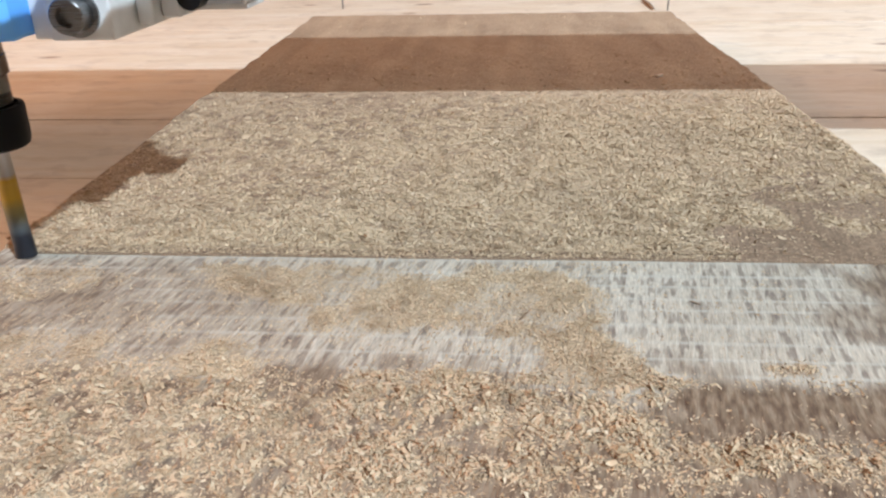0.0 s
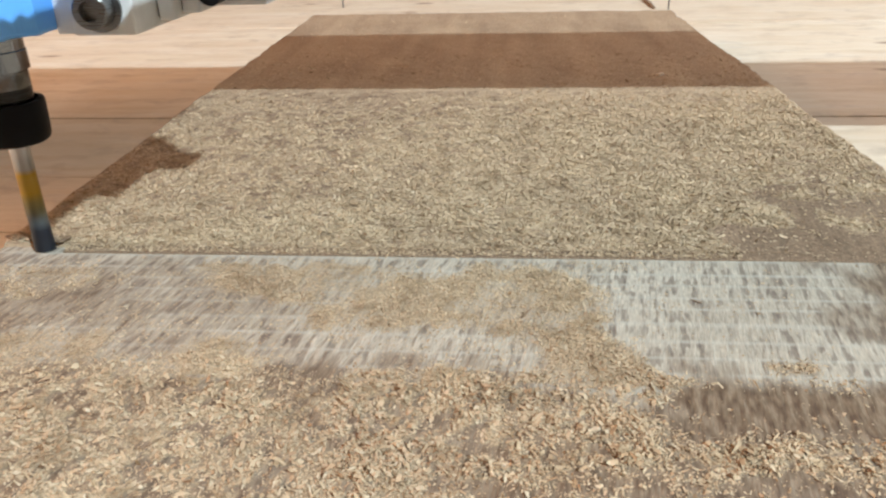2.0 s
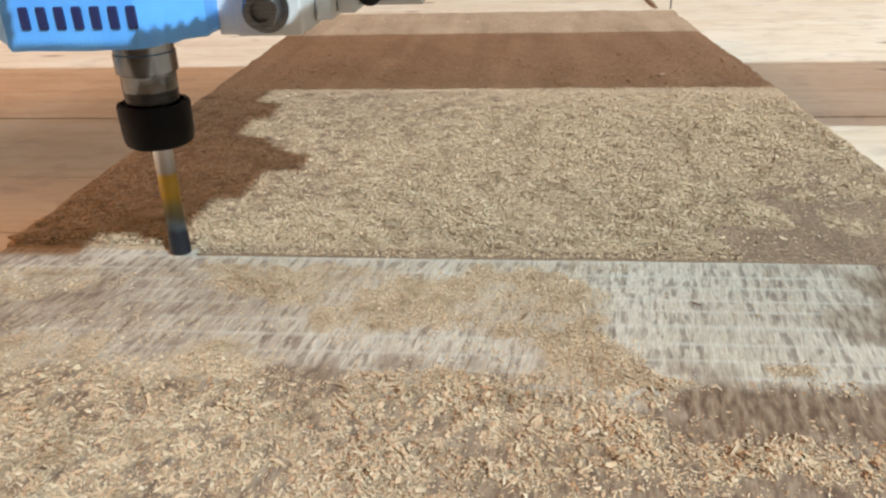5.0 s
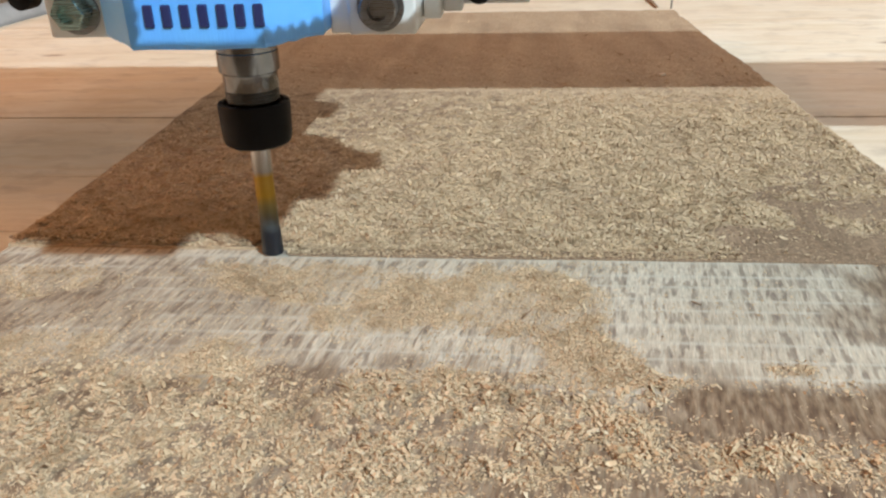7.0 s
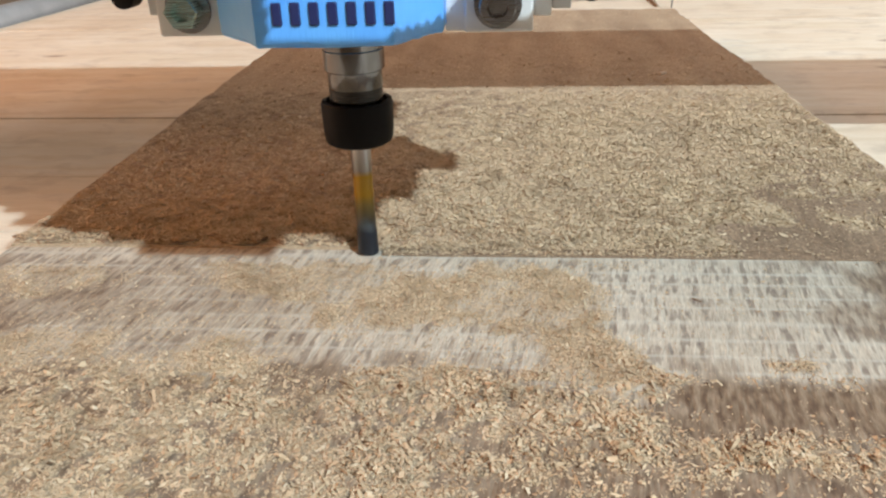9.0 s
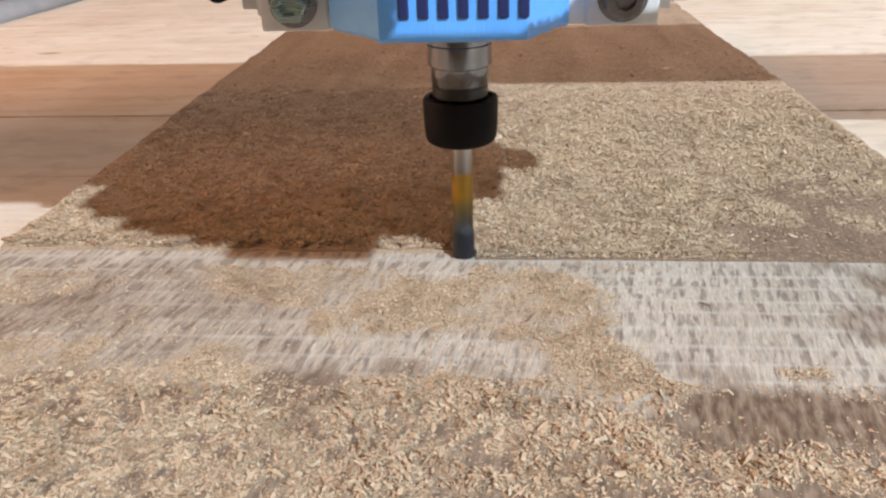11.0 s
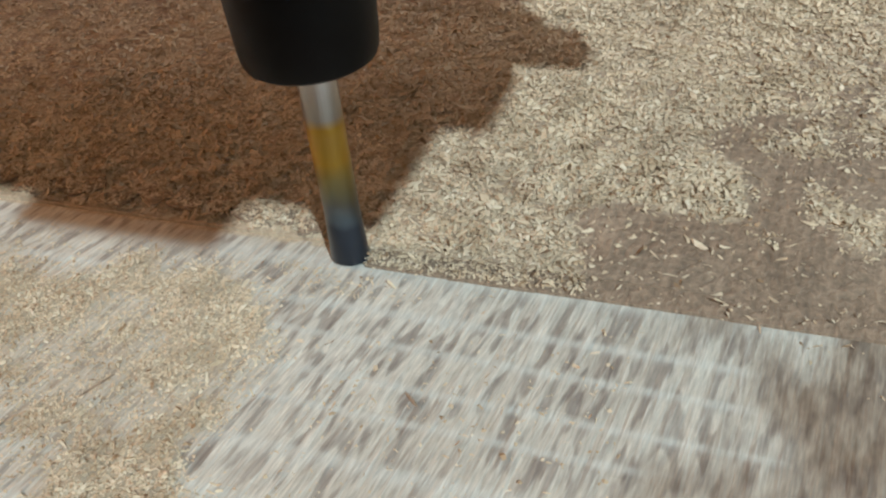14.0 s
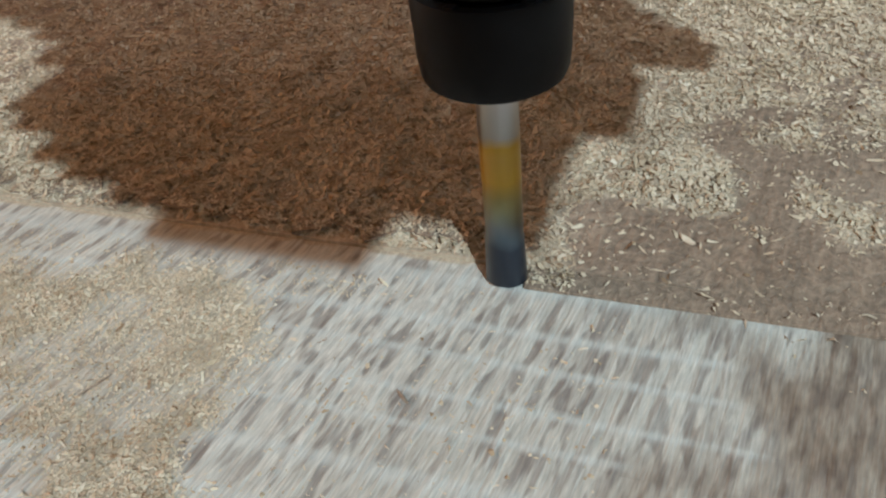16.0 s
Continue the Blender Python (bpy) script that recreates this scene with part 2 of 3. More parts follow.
def turned(profile, n=40, at=(0, 0, 0), axis="Z"):
    """A turned body: rings of (radius, height), closed at both ends."""
    bm = bmesh.new()
    rings = []
    for r, z in profile:
        ring = []
        for i in range(n):
            a = 2 * math.pi * i / n
            p = Vector((r * math.cos(a), r * math.sin(a), z))
            if axis == "Y":
                p = Vector((p.x, -p.z, p.y))
            ring.append(bm.verts.new(p + Vector(at)))
        rings.append(ring)
    for a, b in zip(rings, rings[1:]):
        for i in range(n):
            f = bm.faces.new((a[i], a[(i + 1) % n], b[(i + 1) % n], b[i]))
            f.smooth = True
    bm.faces.new(rings[0][::-1])
    bm.faces.new(rings[-1])
    bmesh.ops.recalc_face_normals(bm, faces=bm.faces[:])
    return bm


def sharp(ob, angle=35):
    """Smooth shading that keeps the turned edges crisp."""
    ob.data.set_sharp_from_angle(angle=radians(angle))
    return ob


def lattice(x, y, cell, seed):
    """Smooth random values between 0 and 1 over the plan, with cells of that size."""
    rng = np.random.RandomState(seed)
    g = rng.rand(257, 257)
    u, v = np.asarray(x) / cell + 90.0, np.asarray(y) / cell + 90.0
    i, j = np.floor(u).astype(int), np.floor(v).astype(int)
    fu, fv = u - i, v - j
    fu, fv = fu * fu * (3 - 2 * fu), fv * fv * (3 - 2 * fv)
    i, j = i % 256, j % 256
    return (g[i, j] * (1 - fu) + g[i + 1, j] * fu) * (1 - fv) + (g[i, j + 1] * (1 - fu) + g[i + 1, j + 1] * fu) * fv


# ---- the room ----
def room():
    x0, x1, y0, y1, z0, z1 = -3.0, 3.7, -4.2, 3.4, -0.9, 4.2
    def slab(name, label, mat, *b):
        ob = part(name, box(*b), mat, None, label)
        return tagged(ob, kind="structure")
    slab("floor", "grey concrete workshop floor", CONCRETE, x0, x1, y0, y1, z0 - 0.1, z0)
    slab("ceiling", "pale plastered workshop ceiling", CEIL, x0, x1, y0, y1, z1, z1 + 0.1)
    slab("wall_south", "plain warm plastered wall", WALL, x0, x1, y0 - 0.1, y0, z0, z1)
    slab("wall_north", "plain warm plastered wall", WALL, x0, x1, y1, y1 + 0.1, z0, z1)
    slab("wall_west", "plain warm plastered wall", WALL, x0 - 0.1, x0, y0, y1, z0, z1)
    slab("wall_east", "plain warm plastered wall", WALL, x1, x1 + 0.1, y0, y1, z0, z1)


room()

# ---- the bed and the board ----
BED_Z = -0.052
PLANK_EDGES = [-0.661, -0.452, -0.243, -0.057, 0.141, 0.264, 0.458, 0.658, 0.861, 1.07, 1.268, 1.465, 1.663, 1.86, 2.057]


def machine_bed():
    bed = tagged(new("machine_bed"), "pale wooden plank bed of a router table", "router bed")
    bed.location = (0, 0, -0.9)
    for i, (a, b) in enumerate(zip(PLANK_EDGES, PLANK_EDGES[1:])):
        p = part("plank", box(-0.96, 1.10, a + 0.0012, b - 0.0012, BED_Z - 0.03, BED_Z - 0.0004 * (i % 3), 0.0004), PLANK, bed)
        p.matrix_parent_inverse = Matrix.Translation((0, 0, 0.9))
    for x in (-0.86, 0.98):
        for y in (-0.5, 1.9):
            p = part("leg", box(x - 0.04, x + 0.04, y - 0.04, y + 0.04, -0.9, BED_Z - 0.032, 0.004), PAINT, bed)
            p.matrix_parent_inverse = Matrix.Translation((0, 0, 0.9))
    p = part("side_rail", turned([(0.004, -0.66), (0.030, -0.658), (0.030, 2.05), (0.004, 2.052)], 24, axis="Y"), PAINT, bed,
             "grey painted round side rail")
    for v in p.data.vertices:
        v.co = Vector((v.co.x - 0.997, -v.co.y, v.co.z + BED_Z + 0.004))
    p.data.flip_normals()
    p.matrix_parent_inverse = Matrix.Translation((0, 0, 0.9))
    return bed


machine_bed()


def left_edge(y):
    return -0.2450 - 0.0262 * y + 0.0035 * (lattice(y * 0, y, 0.03, 5) - 0.5)


def right_edge(y):
    return 0.2855 - 0.0125 * y + 0.003 * (lattice(y * 0 + 3, y, 0.05, 6) - 0.5) + 0.002 * (lattice(y * 0 + 3, y, 0.008, 7) - 0.5)


STEP = 0.0085          # the row where this pass's cut ends
FAR, NEAR = 0.857, -0.36
HEAD_Y = 0.004


def soft_box(x, y, x0, x1, y0, y1, edge):
    """1 inside the rectangle, falling to 0 over the edge width, with a ragged outline."""
    j = (lattice(x, y, 0.012, 21) - 0.5) * 1.2 + (lattice(x, y, 0.03, 22) - 0.5) * 1.6
    d = np.minimum(np.minimum(x - x0, x1 - x), np.minimum(y - y0, y1 - y))
    return np.clip(d / edge + 0.5 + j, 0, 1)


def brown_mask(x, y):
    """Where the milled half is coloured a darker brown."""
    a = np.clip(1.4 * soft_box(x, y, 0.102, 0.34, -0.150, -0.112 - 0.05 * np.maximum(0, 0.16 - x), 0.022), 0, 1)
    b = soft_box(x, y, 0.200 + 0.12 * np.minimum(0, y + 0.02), 0.36, -0.14, 0.03, 0.025) * (0.68 + 0.32 * lattice(x, y, 0.012, 26))
    c = soft_box(x, y, -0.27, -0.05, -0.10, -0.02, 0.03) * (0.12 + 0.40 * lattice(x, y, 0.015, 27) + np.clip((-0.09 - x) * 3.0, 0, 0.35))
    d = soft_box(x, y, -0.40, 0.40, -0.40, -0.112, 0.02) * (0.78 + 0.22 * lattice(x, y, 0.02, 24))
    e = soft_box(x, y, 0.06, 0.40, -0.40, -0.125, 0.04) * (0.75 + 0.25 * lattice(x, y, 0.03, 25))
    return np.maximum(np.maximum(np.maximum(a, b), c), np.maximum(d, e))


def cover(x, y):
    """How thickly loose chips lie on the board, 0 to 1."""
    clump = np.clip((lattice(x, y, 0.010, 35) - 0.5) * 2.2 + (lattice(x, y, 0.028, 36) - 0.5) * 1.6 + 0.95, 0.45, 1)
    thin = np.clip((lattice(x, y, 0.0034, 37) - 0.5) * 2.4 + (lattice(x, y, 0.008, 38) - 0.5) * 1.5 + (lattice(x, y, 0.022, 39) - 0.5) * 1.0 + 0.70, 0.12, 1)
    front = np.where(y < -0.112, np.minimum(clump, thin), clump * 0.95)
    front *= 1 - 0.91 * soft_box(x, y, 0.055, 0.40, -0.40, -0.132, 0.05)
    front *= 1 - 0.97 * soft_box(x, y, 0.086 + 0.25 * np.maximum(0, -0.06 - y), 0.232, -0.108, 0.0, 0.013)
    front *= 1 - 0.90 * soft_box(x, y, -0.30, 0.16, -0.019, 0.02, 0.012)
    front *= 1 - 0.86 * soft_box(x, y, -0.230, -0.030, -0.100, -0.034, 0.020)
    front *= 1 - 0.85 * soft_box(x, y, -0.040, 0.050, -0.104, -0.070, 0.014)
    front *= 1 - 0.75 * soft_box(x, y, 0.128, 0.40, -0.124, -0.088, 0.012)
    front *= 1 - 0.20 * soft_box(x, y, -0.06, 0.12, -0.090, -0.015, 0.02)
    front *= 1 - 0.55 * soft_box(x, y, -0.30, -0.120, -0.05, 0.01, 0.020)
    front *= 1 - 0.95 * soft_box(x, y, 0.100, 0.34, -0.147, -0.113, 0.012)
    front *= 1 - 0.98 * np.where(x > 0.175, np.clip((y + 0.122) / 0.012, 0, 1), 0)
    back = 0.78 + 0.4 * lattice(x, y, 0.045, 31)
    back *= np.clip((lattice(x, y, 0.0055, 28) - 0.5) * 2.2 + (lattice(x, y, 0.013, 29) - 0.5) * 1.4 + 0.95, 0.30, 1)
    back *= 1 - 0.97 * soft_box(x, y, 0.156, 0.36, -0.03, 0.052, 0.014)
    back *= 1 - 0.93 * soft_box(x, y, 0.190, 0.36, 0.02, 0.085, 0.020)
    back *= 1 - 0.5 * soft_box(x, y, 0.22, 0.36, 0.06, 0.14, 0.03)
    back = np.maximum(back, 0.7 * soft_box(x, y, 0.225, 0.262, 0.036, 0.056, 0.012))
    back *= 1 - 0.62 * soft_box(x, y, -0.36, -0.03 + 0.25 * (y - 0.12), 0.075, 0.42, 0.07)
    back *= np.clip(1.0 - (y - 0.34) * 4.0, 0.06, 1)
    return np.where(y < STEP, front, back)


def far_dust(x, y):
    """Fine dust on the far end of the board, in streaks along the grain."""
    return np.clip(0.42 - 0.3 * (y - 0.36), 0.30, 0.42) + 0.16 * (lattice(x, y * 0.12, 0.014, 71) - 0.5) + 0.10 * (lattice(x, y, 0.05, 72) - 0.5)


def half(name, y0, y1, ny, nx, height, mat, parent, label):
    """One half of the board: a slab with its own top relief and ragged side edges."""
    ys = np.linspace(y0, y1, ny)
    s = np.linspace(0, 1, nx)
    l, r = left_edge(ys), right_edge(ys)
    X = l[:, None] + (r - l)[:, None] * s[None, :]
    Y = np.repeat(ys[:, None], nx, 1)
    Z = height(X, Y)
    top = np.stack([X, Y, Z], -1).reshape(-1, 3)
    low = top.copy()
    low[:, 2] = BED_Z + 0.0006
    idx = np.arange(ny * nx).reshape(ny, nx)
    quads = np.stack([idx[:-1, :-1], idx[:-1, 1:], idx[1:, 1:], idx[1:, :-1]], -1).reshape(-1, 4)
    rim = np.concatenate([idx[0, :], idx[1:, -1], idx[-1, -2::-1], idx[-2:0:-1, 0]])
    n = ny * nx
    nxt = np.roll(rim, -1)
    side = np.stack([rim, rim + n, nxt + n, nxt], -1)
    faces = np.concatenate([quads, side, (quads + n)[:, ::-1]])
    me = bpy.data.meshes.new(name)
    me.from_pydata(np.concatenate([top, low]).tolist(), [], faces.tolist())
    a = me.attributes.new("brown_mask", "FLOAT", "POINT")
    a.data.foreach_set("value", np.concatenate([brown_mask(X, Y).reshape(-1), np.zeros(n)]).astype(np.float32))
    a = me.attributes.new("dust", "FLOAT", "POINT")
    a.data.foreach_set("value", np.concatenate([np.where(Y > 0.36, far_dust(X, Y), cover(X, Y)).reshape(-1), np.zeros(n)]).astype(np.float32))
    me.materials.append(mat)
    me.update()
    ob = new(name, me)
    ob.parent = parent
    return tagged(ob, label)


def milled_height(x, y):
    rows = np.abs(((y + 0.002 * lattice(x, y, 0.05, 41)) / 0.0131) % 1.0 - 0.5) * 2
    return -0.0013 + 0.00018 * rows ** 6 + 0.0002 * (lattice(x, y, 0.004, 42) - 0.5)


def rough_height(x, y):
    return 0.0010 * (lattice(x, y, 0.02, 43) - 0.5) + 0.0007 * (lattice(x, y, 0.006, 44) - 0.5)


def wooden_board():
    board = tagged(new("wood_board"), "wide brown wooden board half milled flat, covered in loose chips", "wood board")
    half("milled_half", NEAR, STEP, 150, 220, milled_height, MILLED, board, "pale freshly milled surface with tool marks")
    half("rough_half", STEP, FAR, 300, 220, rough_height, ROUGH, board, "rough brown uncut surface")
    return board


wooden_board()


def flakes(x, y, z, size, rng):
    """Curled shavings at the given places: six corners and four triangles each."""
    n = len(x)
    length = size * np.clip(rng.lognormal(-0.28, 0.5, n), 0.3, 2.4)
    width = size * np.clip(rng.lognormal(-0.98, 0.45, n), 0.12, 0.8)
    turn = rng.uniform(0, 2 * math.pi, n)
    lean = rng.normal(0, 0.20, n)
    roll = rng.normal(0, 0.28, n)
    curl = length * rng.normal(0.05, 0.14, n)
    lx = np.array([-0.5, 0.0, 0.5, -0.5, 0.0, 0.5])[None] * length[:, None]
    ly = np.array([-0.3, -0.5, -0.2, 0.3, 0.5, 0.2])[None] * width[:, None]
    lz = np.array([0.0, 1.0, 0.0, 0.0, 1.0, 0.0])[None] * curl[:, None]
    lx += rng.uniform(-0.16, 0.16, (n, 6)) * length[:, None]
    ly += rng.uniform(-0.30, 0.30, (n, 6)) * width[:, None]
    lz += rng.uniform(-0.06, 0.10, (n, 6)) * length[:, None]
    lx[:, (0, 3)] += (rng.uniform(-0.2, 0.2, n) * length)[:, None]
    y1, z1 = ly * np.cos(roll)[:, None] - lz * np.sin(roll)[:, None], ly * np.sin(roll)[:, None] + lz * np.cos(roll)[:, None]
    x2, z2 = lx * np.cos(lean)[:, None] - z1 * np.sin(lean)[:, None], lx * np.sin(lean)[:, None] + z1 * np.cos(lean)[:, None]
    c, s = np.cos(turn)[:, None], np.sin(turn)[:, None]
    X, Y = x2 * c - y1 * s, x2 * s + y1 * c
    Z = z2 - z2.min(1)[:, None]
    P = np.stack([X + x[:, None], Y + y[:, None], Z + z[:, None]], -1).reshape(-1, 3)
    f = np.array([[0, 1, 4, 3], [1, 2, 5, 4]])
    F = (np.arange(n)[:, None, None] * 6 + f[None]).reshape(-1, 4)
    return P, F


def flake_object(name, P, F, label, category="wood chips"):
    me = bpy.data.meshes.new(name)
    me.from_pydata(P.tolist(), [], F.tolist())
    me.materials.append(CHIP)
    me.update()
    return tagged(new(name, me), label, category, kind="stuff")


def scatter(count, x0, x1, y0, y1, size, seed, height, lift, fade=1e-4):
    rng = np.random.RandomState(seed)
    y = rng.uniform(y0, y1, count)
    x = rng.uniform(x0, x1, count)
    keep = (x > left_edge(y) + 0.002) & (x < right_edge(y) - 0.002)
    keep &= rng.rand(count) < cover(x, y) * np.clip((y1 - y) / fade, 0, 1)
    x, y = x[keep], y[keep]
    z = height(x, y) - 0.0001 + lift * rng.rand(len(x)) * cover(x, y) * (0.2 + 1.9 * lattice(x, y, 0.011, 33) ** 1.5)
    return flakes(x, y, z, size * (0.75 + 0.5 * rng.rand(len(x))), rng)


P, F = scatter(540000, -0.30, 0.30, -0.24, -0.001, 0.00115, 11, milled_height, 0.0011)
flake_object("wood_chips", P, F, "pale loose wood chips drifted over the milled wood")
P, F = scatter(62000, -0.30, 0.30, -0.24, -0.095, 0.0022, 14, milled_height, 0.0022, 0.03)
flake_object("wood_chips", P, F, "coarse tan wood chips heaped on the near end of the board")
P, F = scatter(480000, -0.30, 0.30, STEP + 0.001, 0.36, 0.0019, 12, rough_height, 0.0012, 0.14)
flake_object("wood_chips", P, F, "fluffy tan wood chips lying on the uncut wood")
P, F = scatter(64000, -0.36, 0.30, 0.22, 0.85, 0.0024, 13, rough_height, 0.0005)
flake_object("wood_chips", P, F, "fluffy tan wood chips thinning out along the board")


def curls(count, x0, x1, y0, y1, seed, height, label):
    rng = np.random.RandomState(seed)
    x, y = rng.uniform(x0, x1, count), rng.uniform(y0, y1, count)
    P, F = flakes(x, y, height(x, y), 0.0016 * np.ones(count), rng)
    return flake_object("curled_shavings", P, F, label)


curls(9, -0.20, 0.26, -0.14, -0.002, 61, milled_height, "scattered curled shavings on the bare milled wood")
curls(22, 0.155, 0.27, 0.012, 0.11, 62, rough_height, "scattered curled shavings on the bare uncut wood")


# ---- the row that is being cut: clods that the cutter knocks back ----
CLOD = 0.0125


def clod(i):
    rng = np.random.RandomState(500 + i)
    n = 210 if -0.243 + CLOD * i < 0.150 else 12
    x, y = rng.uniform(-CLOD / 2, CLOD / 2, n), rng.uniform(0.0004, STEP + 0.001, n) - STEP / 2
    z = rng.uniform(-0.0012, 0.0008, n)
    P, F = flakes(x, y, z, 0.0016 * np.ones(n), rng)
    bm = box(-CLOD / 2, CLOD / 2, -STEP / 2 + 0.0004 * rng.rand(), STEP / 2, -0.0012, -0.0002)
    V = [v.co[:] for v in bm.verts]
    quads = [[v.index for v in f.verts] for f in bm.faces]
    bm.free()
    me = bpy.data.meshes.new("chip_clod")
    me.from_pydata(P.tolist() + V, [], F.tolist() + [[j + len(P) for j in q] for q in quads])
    me.materials.append(CHIP)
    me.materials.append(ROUGH)
    me.polygons.foreach_set("material_index", [0] * len(F) + [1] * len(quads))
    me.update()
    return tagged(new("chip_clod", me), "ragged clod of uncut wood fibre beside the milled edge", "wood chips",
                  "clods along the cut", "stuff")


CLODS = [(clod(i), -0.243 + CLOD * (i + 0.5)) for i in range(39)]


# ---- the router head ----
def router_head():
    head = tagged(new("router_head"), "blue-taped router spindle with black collet nut and a long cutter", "router spindle")
    # cutter: shank and flutes
    bm = turned([(0.0048, 0.0), (0.0058, 0.0004), (0.0058, 0.014), (0.0051, 0.0165), (0.0051, 0.066)], 28)
    for v in bm.verts:
        if v.co.z < 0.015:
            a = math.atan2(v.co.y, v.co.x) + v.co.z * 60
            r = 0.86 + 0.14 * abs(math.cos(a))
            v.co.x, v.co.y = v.co.x * r, v.co.y * r
    sharp(part("cutter", bm, TOOL, head, "steel cutter with a yellow band and dark coated tip"))
    # collet nut with chamfered foot, rounded top rim and slots
    nut = sharp(part("collet_nut", turned([(0.0065, 0.0620), (0.0146, 0.0620), (0.0164, 0.0632), (0.0171, 0.0650), (0.0175, 0.0690),
                                     (0.0179, 0.0822), (0.0174, 0.0837), (0.0152, 0.0840), (0.0148, 0.0822)], 56), BLACK, head,
                     "black oxide collet nut"))
    for i in range(6):
        a = i * math.pi / 3 + 0.26
        m = Matrix.Rotation(a, 4, "Z")
        bm = box(0.0145, 0.0170, -0.0014, 0.0014, 0.0800, 0.0842, 0.0003)
        bm.transform(m)
        part("slot", bm, BLACK, nut)
    sharp(part("spindle_nose", turned([(0.0130, 0.0830), (0.0132, 0.0905), (0.0134, 0.0910), (0.0134, 0.0984), (0.0131, 0.0986), (0.0131, 0.0992), (0.0149, 0.0994),
                                       (0.0149, 0.1085), (0.0145, 0.1090), (0.0145, 0.1225)], 56), STEEL, head, "bright turned steel spindle nose"))
    sharp(part("nose_ring", turned([(0.0128, 0.0832), (0.01325, 0.0836), (0.01325, 0.0902), (0.0128, 0.0906)], 56), STEEL_DARK, head))
    # body: a chamfered square wrapped in tape whose lower edge is uneven
    bm = bmesh.new()
    out = [(-0.026, -0.064), (0.030, -0.064), (0.047, -0.034), (0.047, 0.026), (0.028, 0.046), (-0.030, 0.046), (-0.051, 0.026), (-0.051, -0.034)]
    rings = []
    for z, s in ((0.1214, 0.985), (0.1228, 1.0), (0.155, 1.0), (0.24, 1.0)):
        ring = []
        for k in range(8):
            a, b = Vector(out[k]), Vector(out[(k + 1) % 8])
            for j in range(8):
                p = a.lerp(b, j / 8) * s
                dz = 0.0012 * (noise.noise((p.x * 60, p.y * 60, 3)) ) + 0.0008 * noise.noise((p.x * 220, p.y * 220, 1)) if z < 0.13 else 0
                bump = 1 + 0.006 * noise.noise((p.x * 40, p.y * 40, z * 60))
                ring.append(bm.verts.new((p.x * bump, p.y * bump, z + dz)))
        rings.append(ring)
    n = len(rings[0])
    for a, b in zip(rings, rings[1:]):
        for i in range(n):
            bm.faces.new((a[i], a[(i + 1) % n], b[(i + 1) % n], b[i]))
    bm.faces.new(rings[0][::-1])
    bm.faces.new(rings[-1])
    body = part("body", bm, TAPE, head, "blue tape wrapped round the spindle body")
    # seven marks of the hand-made lettering, kept as plain bars
    for i in range(7):
        x = -0.0182 + i * 0.0075
        part("mark", box(x, x + 0.0040, -0.0651, -0.0636, 0.1296, 0.1385, 0.0006), INK, body, "dark blue letter-sized bar")
    # clamp brackets on both sides, with cap screws
    for s in (-1, 1):
        x0, x1 = sorted((s * 0.055, s * 0.0855))
        br = part("bracket", box(x0, x1, -0.020, 0.040, 0.1185, 0.165, 0.0012), ALU, head, "cast aluminium clamp bracket")
        x0, x1 = sorted((s * 0.0465, s * 0.0565))
        part("web", box(x0, x1, -0.0185, 0.038, 0.1190, 0.164, 0.001), ALU, br)
        b = sharp(part("washer", turned([(0.004, 0.0195), (0.0105, 0.0198), (0.0105, 0.0216), (0.004, 0.0218)], 32, (s * 0.070, 0, 0.1305), "Y"), BOLT, br))
        sharp(part("bolt", turned([(0.0070, 0.0212), (0.0080, 0.0222), (0.0080, 0.0300), (0.0074, 0.0306), (0.0045, 0.0306), (0.0042, 0.0270)],
                                  32 if s > 0 else 6, (s * 0.070, 0, 0.1305), "Y"), BOLT if s > 0 else BOLT_CYAN, br, "steel bolt head"))
        x0, x1 = sorted((s * 0.0862, s * 0.0945))
        part("clamp_plate", box(x0, x1, 0.004, 0.050, 0.1215, 0.170, 0.001), ALU, head)
        x0, x1 = sorted((s * 0.0950, s * 0.1040))
        part("clamp_plate", box(x0, x1, 0.012, 0.050, 0.1235, 0.170, 0.001), ALU, head)
        sharp(part("knob", turned([(0.003, -0.016), (0.0058, -0.015), (0.0058, -0.004), (0.003, -0.003)], 24, (s * 0.1125, 0, 0.1335), "Y"), BLACK, head, "black knob"))
    part("ledge", box(0.1045, 0.1360, 0.018, 0.046, 0.1262, 0.1290, 0.0006), ALU, head, "thin bright metal ledge")
    part("ledge_lip", box(0.1338, 0.1360, 0.016, 0.046, 0.1292, 0.1330, 0.0006), ALU, head)
    # the carriage above, with unseen stepped plates added only to shade the board
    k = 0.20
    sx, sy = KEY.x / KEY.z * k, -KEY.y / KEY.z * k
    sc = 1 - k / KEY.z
    plates = SHADE_RECTS
    for gap in SHADE_GAPS:
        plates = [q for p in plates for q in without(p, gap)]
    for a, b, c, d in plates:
        part("shade_plate", box(a * sc + sx, b * sc + sx, c * sc - sy, d * sc - sy, k, k + 0.004), PAINT, head)
    # unseen arm added to carry these plates
    part("shade_arm", box(0.05, 0.11, -0.06, 0.06, 0.2045, 0.225, 0.002), PAINT, head)
    part("carriage_block", box(-0.08, 0.08, 0.1005, 0.1495, 0.225, 0.34, 0.002), ALU, head)
    part("carriage_plate", box(-0.10, 0.10, 0.048, 0.10, 0.165, 0.42, 0.002), ALU, head)
    return head


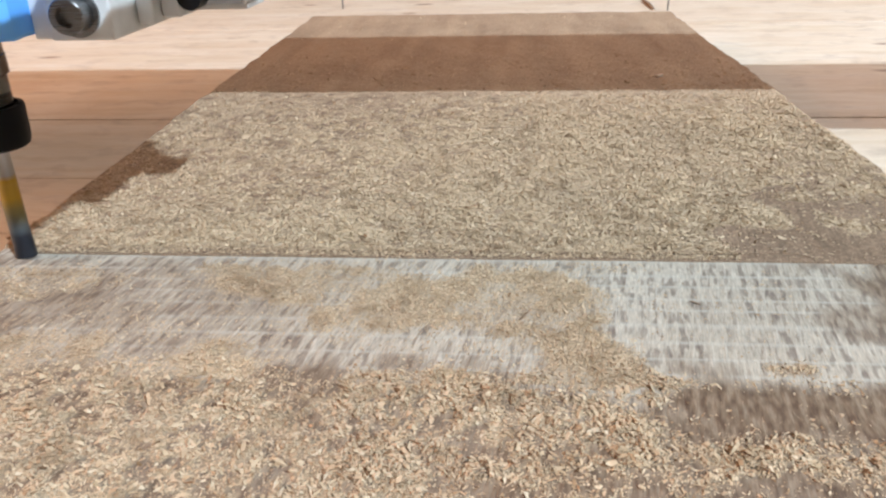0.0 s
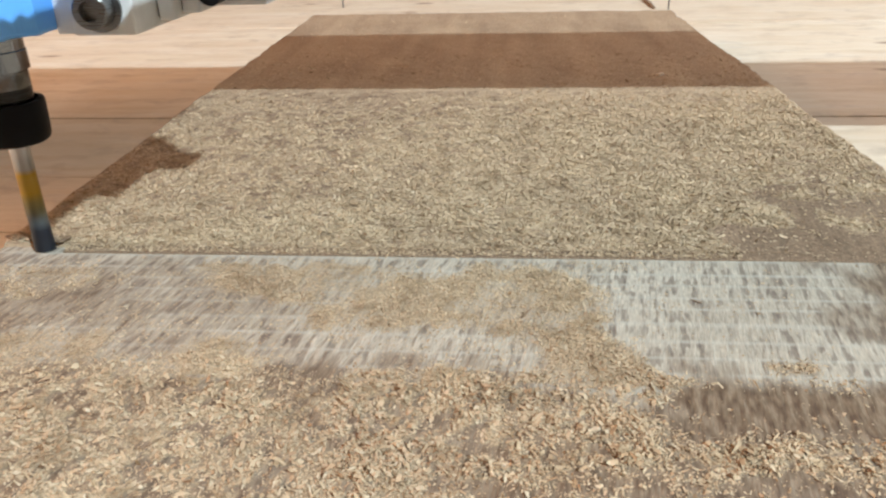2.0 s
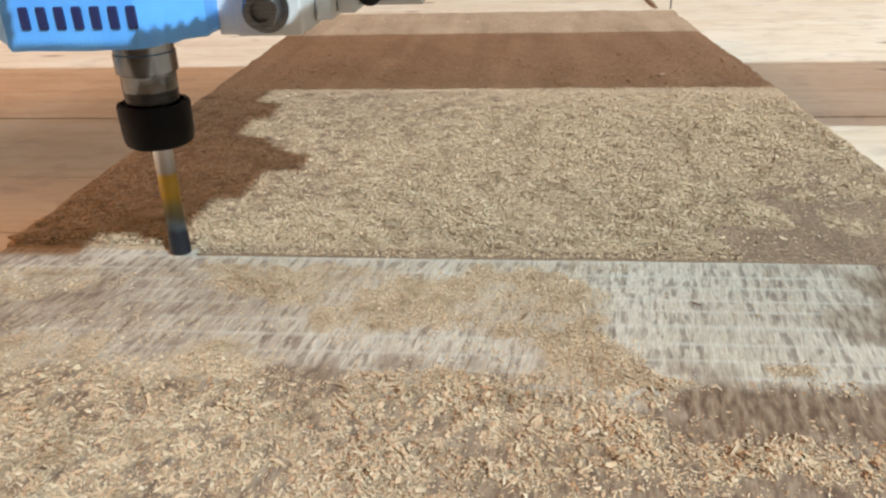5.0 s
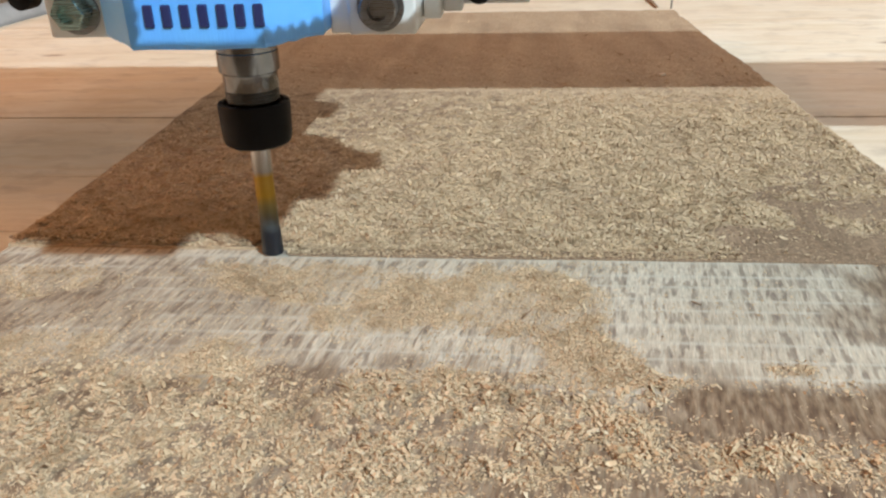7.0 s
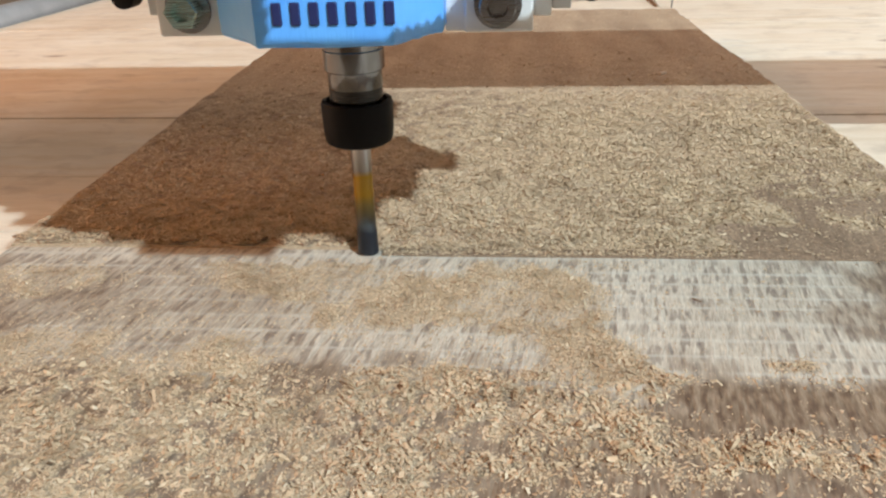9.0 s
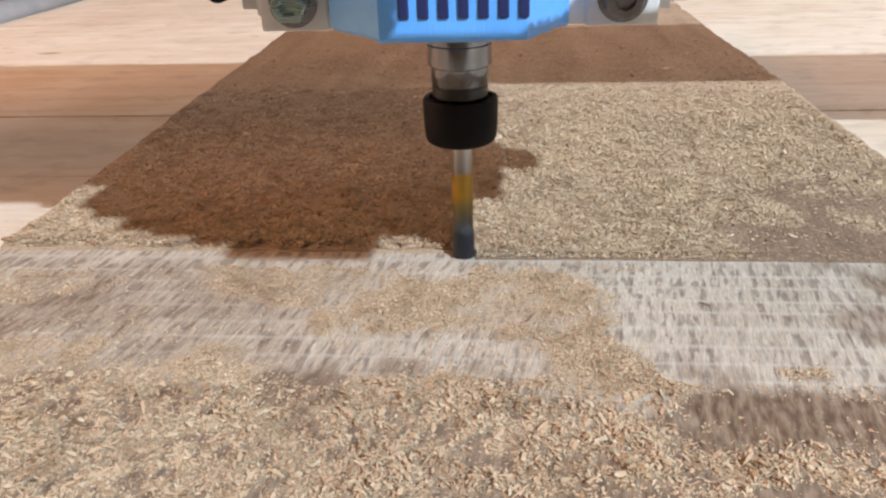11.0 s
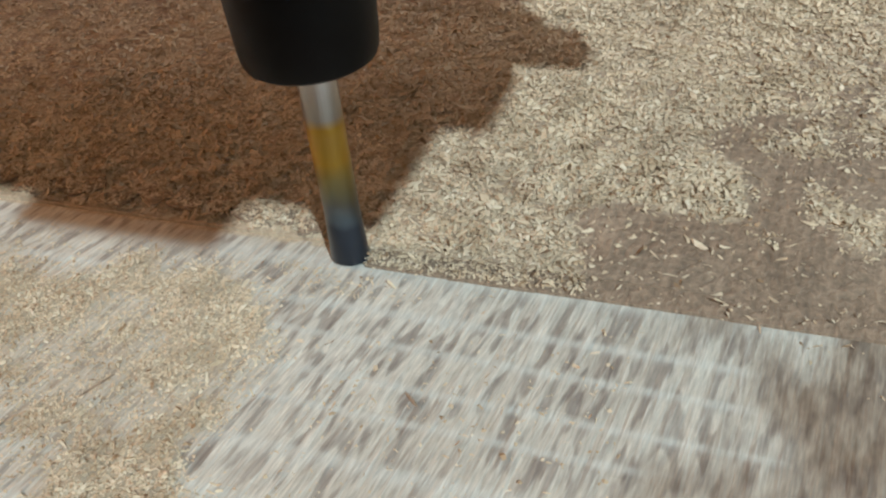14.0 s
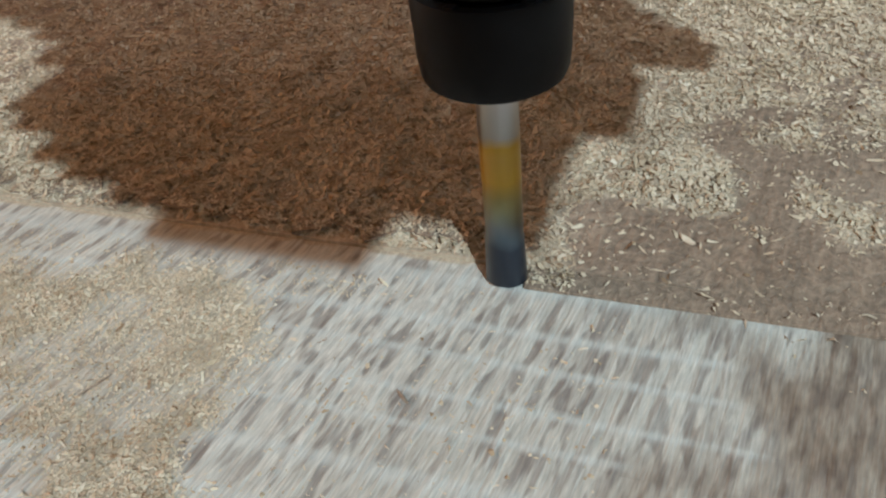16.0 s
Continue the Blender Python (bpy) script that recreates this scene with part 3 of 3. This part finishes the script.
# shade cast by the added plates, from the cutter: x from, x to, y from, y to
SHADE_RECTS = [(-0.050, -0.020, 0.019, 0.205), (-0.021, -0.002, 0.012, 0.205), (-0.125, -0.049, -0.007, 0.385), (-0.150, -0.124, 0.008, 0.385), (-0.178, -0.149, 0.018, 0.385),
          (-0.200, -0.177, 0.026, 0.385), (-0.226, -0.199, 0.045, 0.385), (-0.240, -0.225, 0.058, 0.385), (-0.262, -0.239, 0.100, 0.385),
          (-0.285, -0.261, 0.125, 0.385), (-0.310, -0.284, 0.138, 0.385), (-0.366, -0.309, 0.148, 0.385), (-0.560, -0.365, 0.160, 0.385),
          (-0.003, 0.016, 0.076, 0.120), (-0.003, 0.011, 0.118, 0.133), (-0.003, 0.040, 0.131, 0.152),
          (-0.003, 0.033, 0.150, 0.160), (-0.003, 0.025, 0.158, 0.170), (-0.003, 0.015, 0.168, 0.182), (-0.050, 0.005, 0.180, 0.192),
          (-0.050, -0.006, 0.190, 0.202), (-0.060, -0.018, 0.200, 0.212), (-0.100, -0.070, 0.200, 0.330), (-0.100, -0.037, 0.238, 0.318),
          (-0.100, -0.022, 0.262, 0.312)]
# openings left in the added plates so the lamp reaches the spindle and its brackets
SHADE_GAPS = [(-0.125, -0.070, 0.045, 0.052), (-0.130, -0.066, 0.052, 0.058), (-0.136, -0.0625, 0.058, 0.064), (-0.142, -0.059, 0.064, 0.070),
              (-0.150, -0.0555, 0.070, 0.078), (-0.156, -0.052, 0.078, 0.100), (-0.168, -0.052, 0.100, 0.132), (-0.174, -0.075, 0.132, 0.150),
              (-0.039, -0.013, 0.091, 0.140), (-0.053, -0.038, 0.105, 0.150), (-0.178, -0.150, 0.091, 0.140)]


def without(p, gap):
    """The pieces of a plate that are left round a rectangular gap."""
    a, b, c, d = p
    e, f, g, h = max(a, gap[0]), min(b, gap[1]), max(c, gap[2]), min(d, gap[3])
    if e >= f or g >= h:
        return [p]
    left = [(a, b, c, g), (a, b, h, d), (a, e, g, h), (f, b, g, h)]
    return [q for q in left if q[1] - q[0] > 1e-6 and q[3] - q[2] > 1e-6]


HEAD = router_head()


def gantry():
    g = tagged(new("gantry"), "grey painted cross beam of the router gantry", "gantry beam")
    part("beam", box(-1.06, 1.10, 0.170, 0.250, 0.20, 0.398, 0.004), PAINT, g)
    for x, foot in ((-1.022, 0.0345), (1.04, 0.0008)):
        part("upright", box(x, x + 0.05, 0.255, 0.36, BED_Z + foot, 0.45, 0.004), PAINT, g)
    return g


GANTRY = gantry()


# ---- small things on the far bed ----
def screw(x, y):
    s = tagged(new("hold_down_screw"), "thin steel hold-down screw standing in the wooden bed", "screw", "screws at the board's end")
    s.location = (x, y, BED_Z)
    sharp(part("shaft", turned([(0.0016, -0.004), (0.0016, 0.030)], 12), BOLT, s))
    sharp(part("screw_head", turned([(0.002, 0.0295), (0.0042, 0.0300), (0.0042, 0.0335), (0.003, 0.0350)], 16), BOLT, s))
    return s


screw(0.342, 1.227)
screw(-0.317, 1.32)


def offcut(x0, y0, x1, y1, w, z, label):
    m = look((x0, y0, z), (x1, y1, z))
    ln = math.hypot(x1 - x0, y1 - y0)
    bm = turned([(w * 0.3, 0), (w * 0.9, -ln * 0.1), (w, -ln * 0.5), (w * 0.7, -ln * 0.9), (w * 0.2, -ln)], 8)
    for v in bm.verts:
        v.co.x += 0.004 * math.sin(v.co.z * 40)
        v.co.y *= 0.6
    bm.transform(m)
    return tagged(part("wood_splinter", bm, ROUGH, None), label, "splinter")


offcut(0.312, 1.366, 0.32, 1.227, 0.0046, BED_Z + 0.003, "dark wood splinter lying on the pale bed")
offcut(0.0445, -0.0640, 0.0500, -0.0560, 0.00035, 0.0004, "thin brown splinter lying on the wood chips")
offcut(0.127, -0.0455, 0.1235, -0.0415, 0.0005, -0.0008, "thin brown splinter on the milled wood")


def pale_chip(x, y):
    bm = box(-0.0035, 0.0035, -0.0022, 0.0022, 0.0, 0.0022, 0.0006)
    for v in bm.verts:
        v.co.x += 0.0012 * noise.noise(v.co * 500)
        v.co.z += 0.0006 * (v.co.x > 0)
    ob = tagged(part("wood_fragment", bm, PLANK, None), "small pale wood fragment lying on the brown board", "wood fragment")
    ob.location = (x, y, 0.0004)
    ob.rotation_euler.z = 0.5
    return ob


pale_chip(0.186, 0.418)


# ---- movement ----
def head_x(t):
    return -0.1665 + 0.0256 * (t - 4.0)


def motions():
    rows = [(0.0, -0.2255, -0.0025), (0.3, -0.2335, -0.0025), (0.6, -0.2385, -0.0020), (0.8, -0.2395, 0.0015), (1.0, -0.2380, 0.0035),
            (1.3, -0.2345, HEAD_Y), (1.6, head_x(1.6), HEAD_Y), (2.0, head_x(2.0), HEAD_Y), (4.0, head_x(4.0), HEAD_Y), (8.0, head_x(8.0), HEAD_Y),
            (12.0, head_x(12.0), HEAD_Y), (14.0, head_x(14.0) - 0.001, HEAD_Y), (16.0, head_x(16.0) - 0.002, HEAD_Y)]
    walk(HEAD, [(t, pose(x, y, -0.0008)) for t, x, y in rows])
    walk(GANTRY, [(t, pose(0, y - HEAD_Y, 0)) for t, x, y in rows])
    rng = random.Random(9)
    for ob, x in CLODS:
        t = 4.0 + (x - 0.007 + 0.1665) / 0.0256
        here = pose(x, STEP / 2, 0)
        there = pose(x - 0.004 + rng.uniform(-0.003, 0.003), STEP / 2 + rng.uniform(0.010, 0.016), 0.0016, 0, 0, rng.uniform(-40, 40))
        if t <= 1.3:
            walk(ob, [(0.0, there), (16.0, there)])
        elif t >= 15.9:
            walk(ob, [(0.0, here), (16.0, here)])
        else:
            up = pose(x - 0.002, STEP / 2 + 0.006, 0.004, 0, 0, rng.uniform(-20, 20))
            end = min(t + 0.2, 15.97)
            walk(ob, [(0.0, here), (t - 0.1, here), (0.5 * (t - 0.1 + end), up), (end, there), (16.0, there)])


motions()
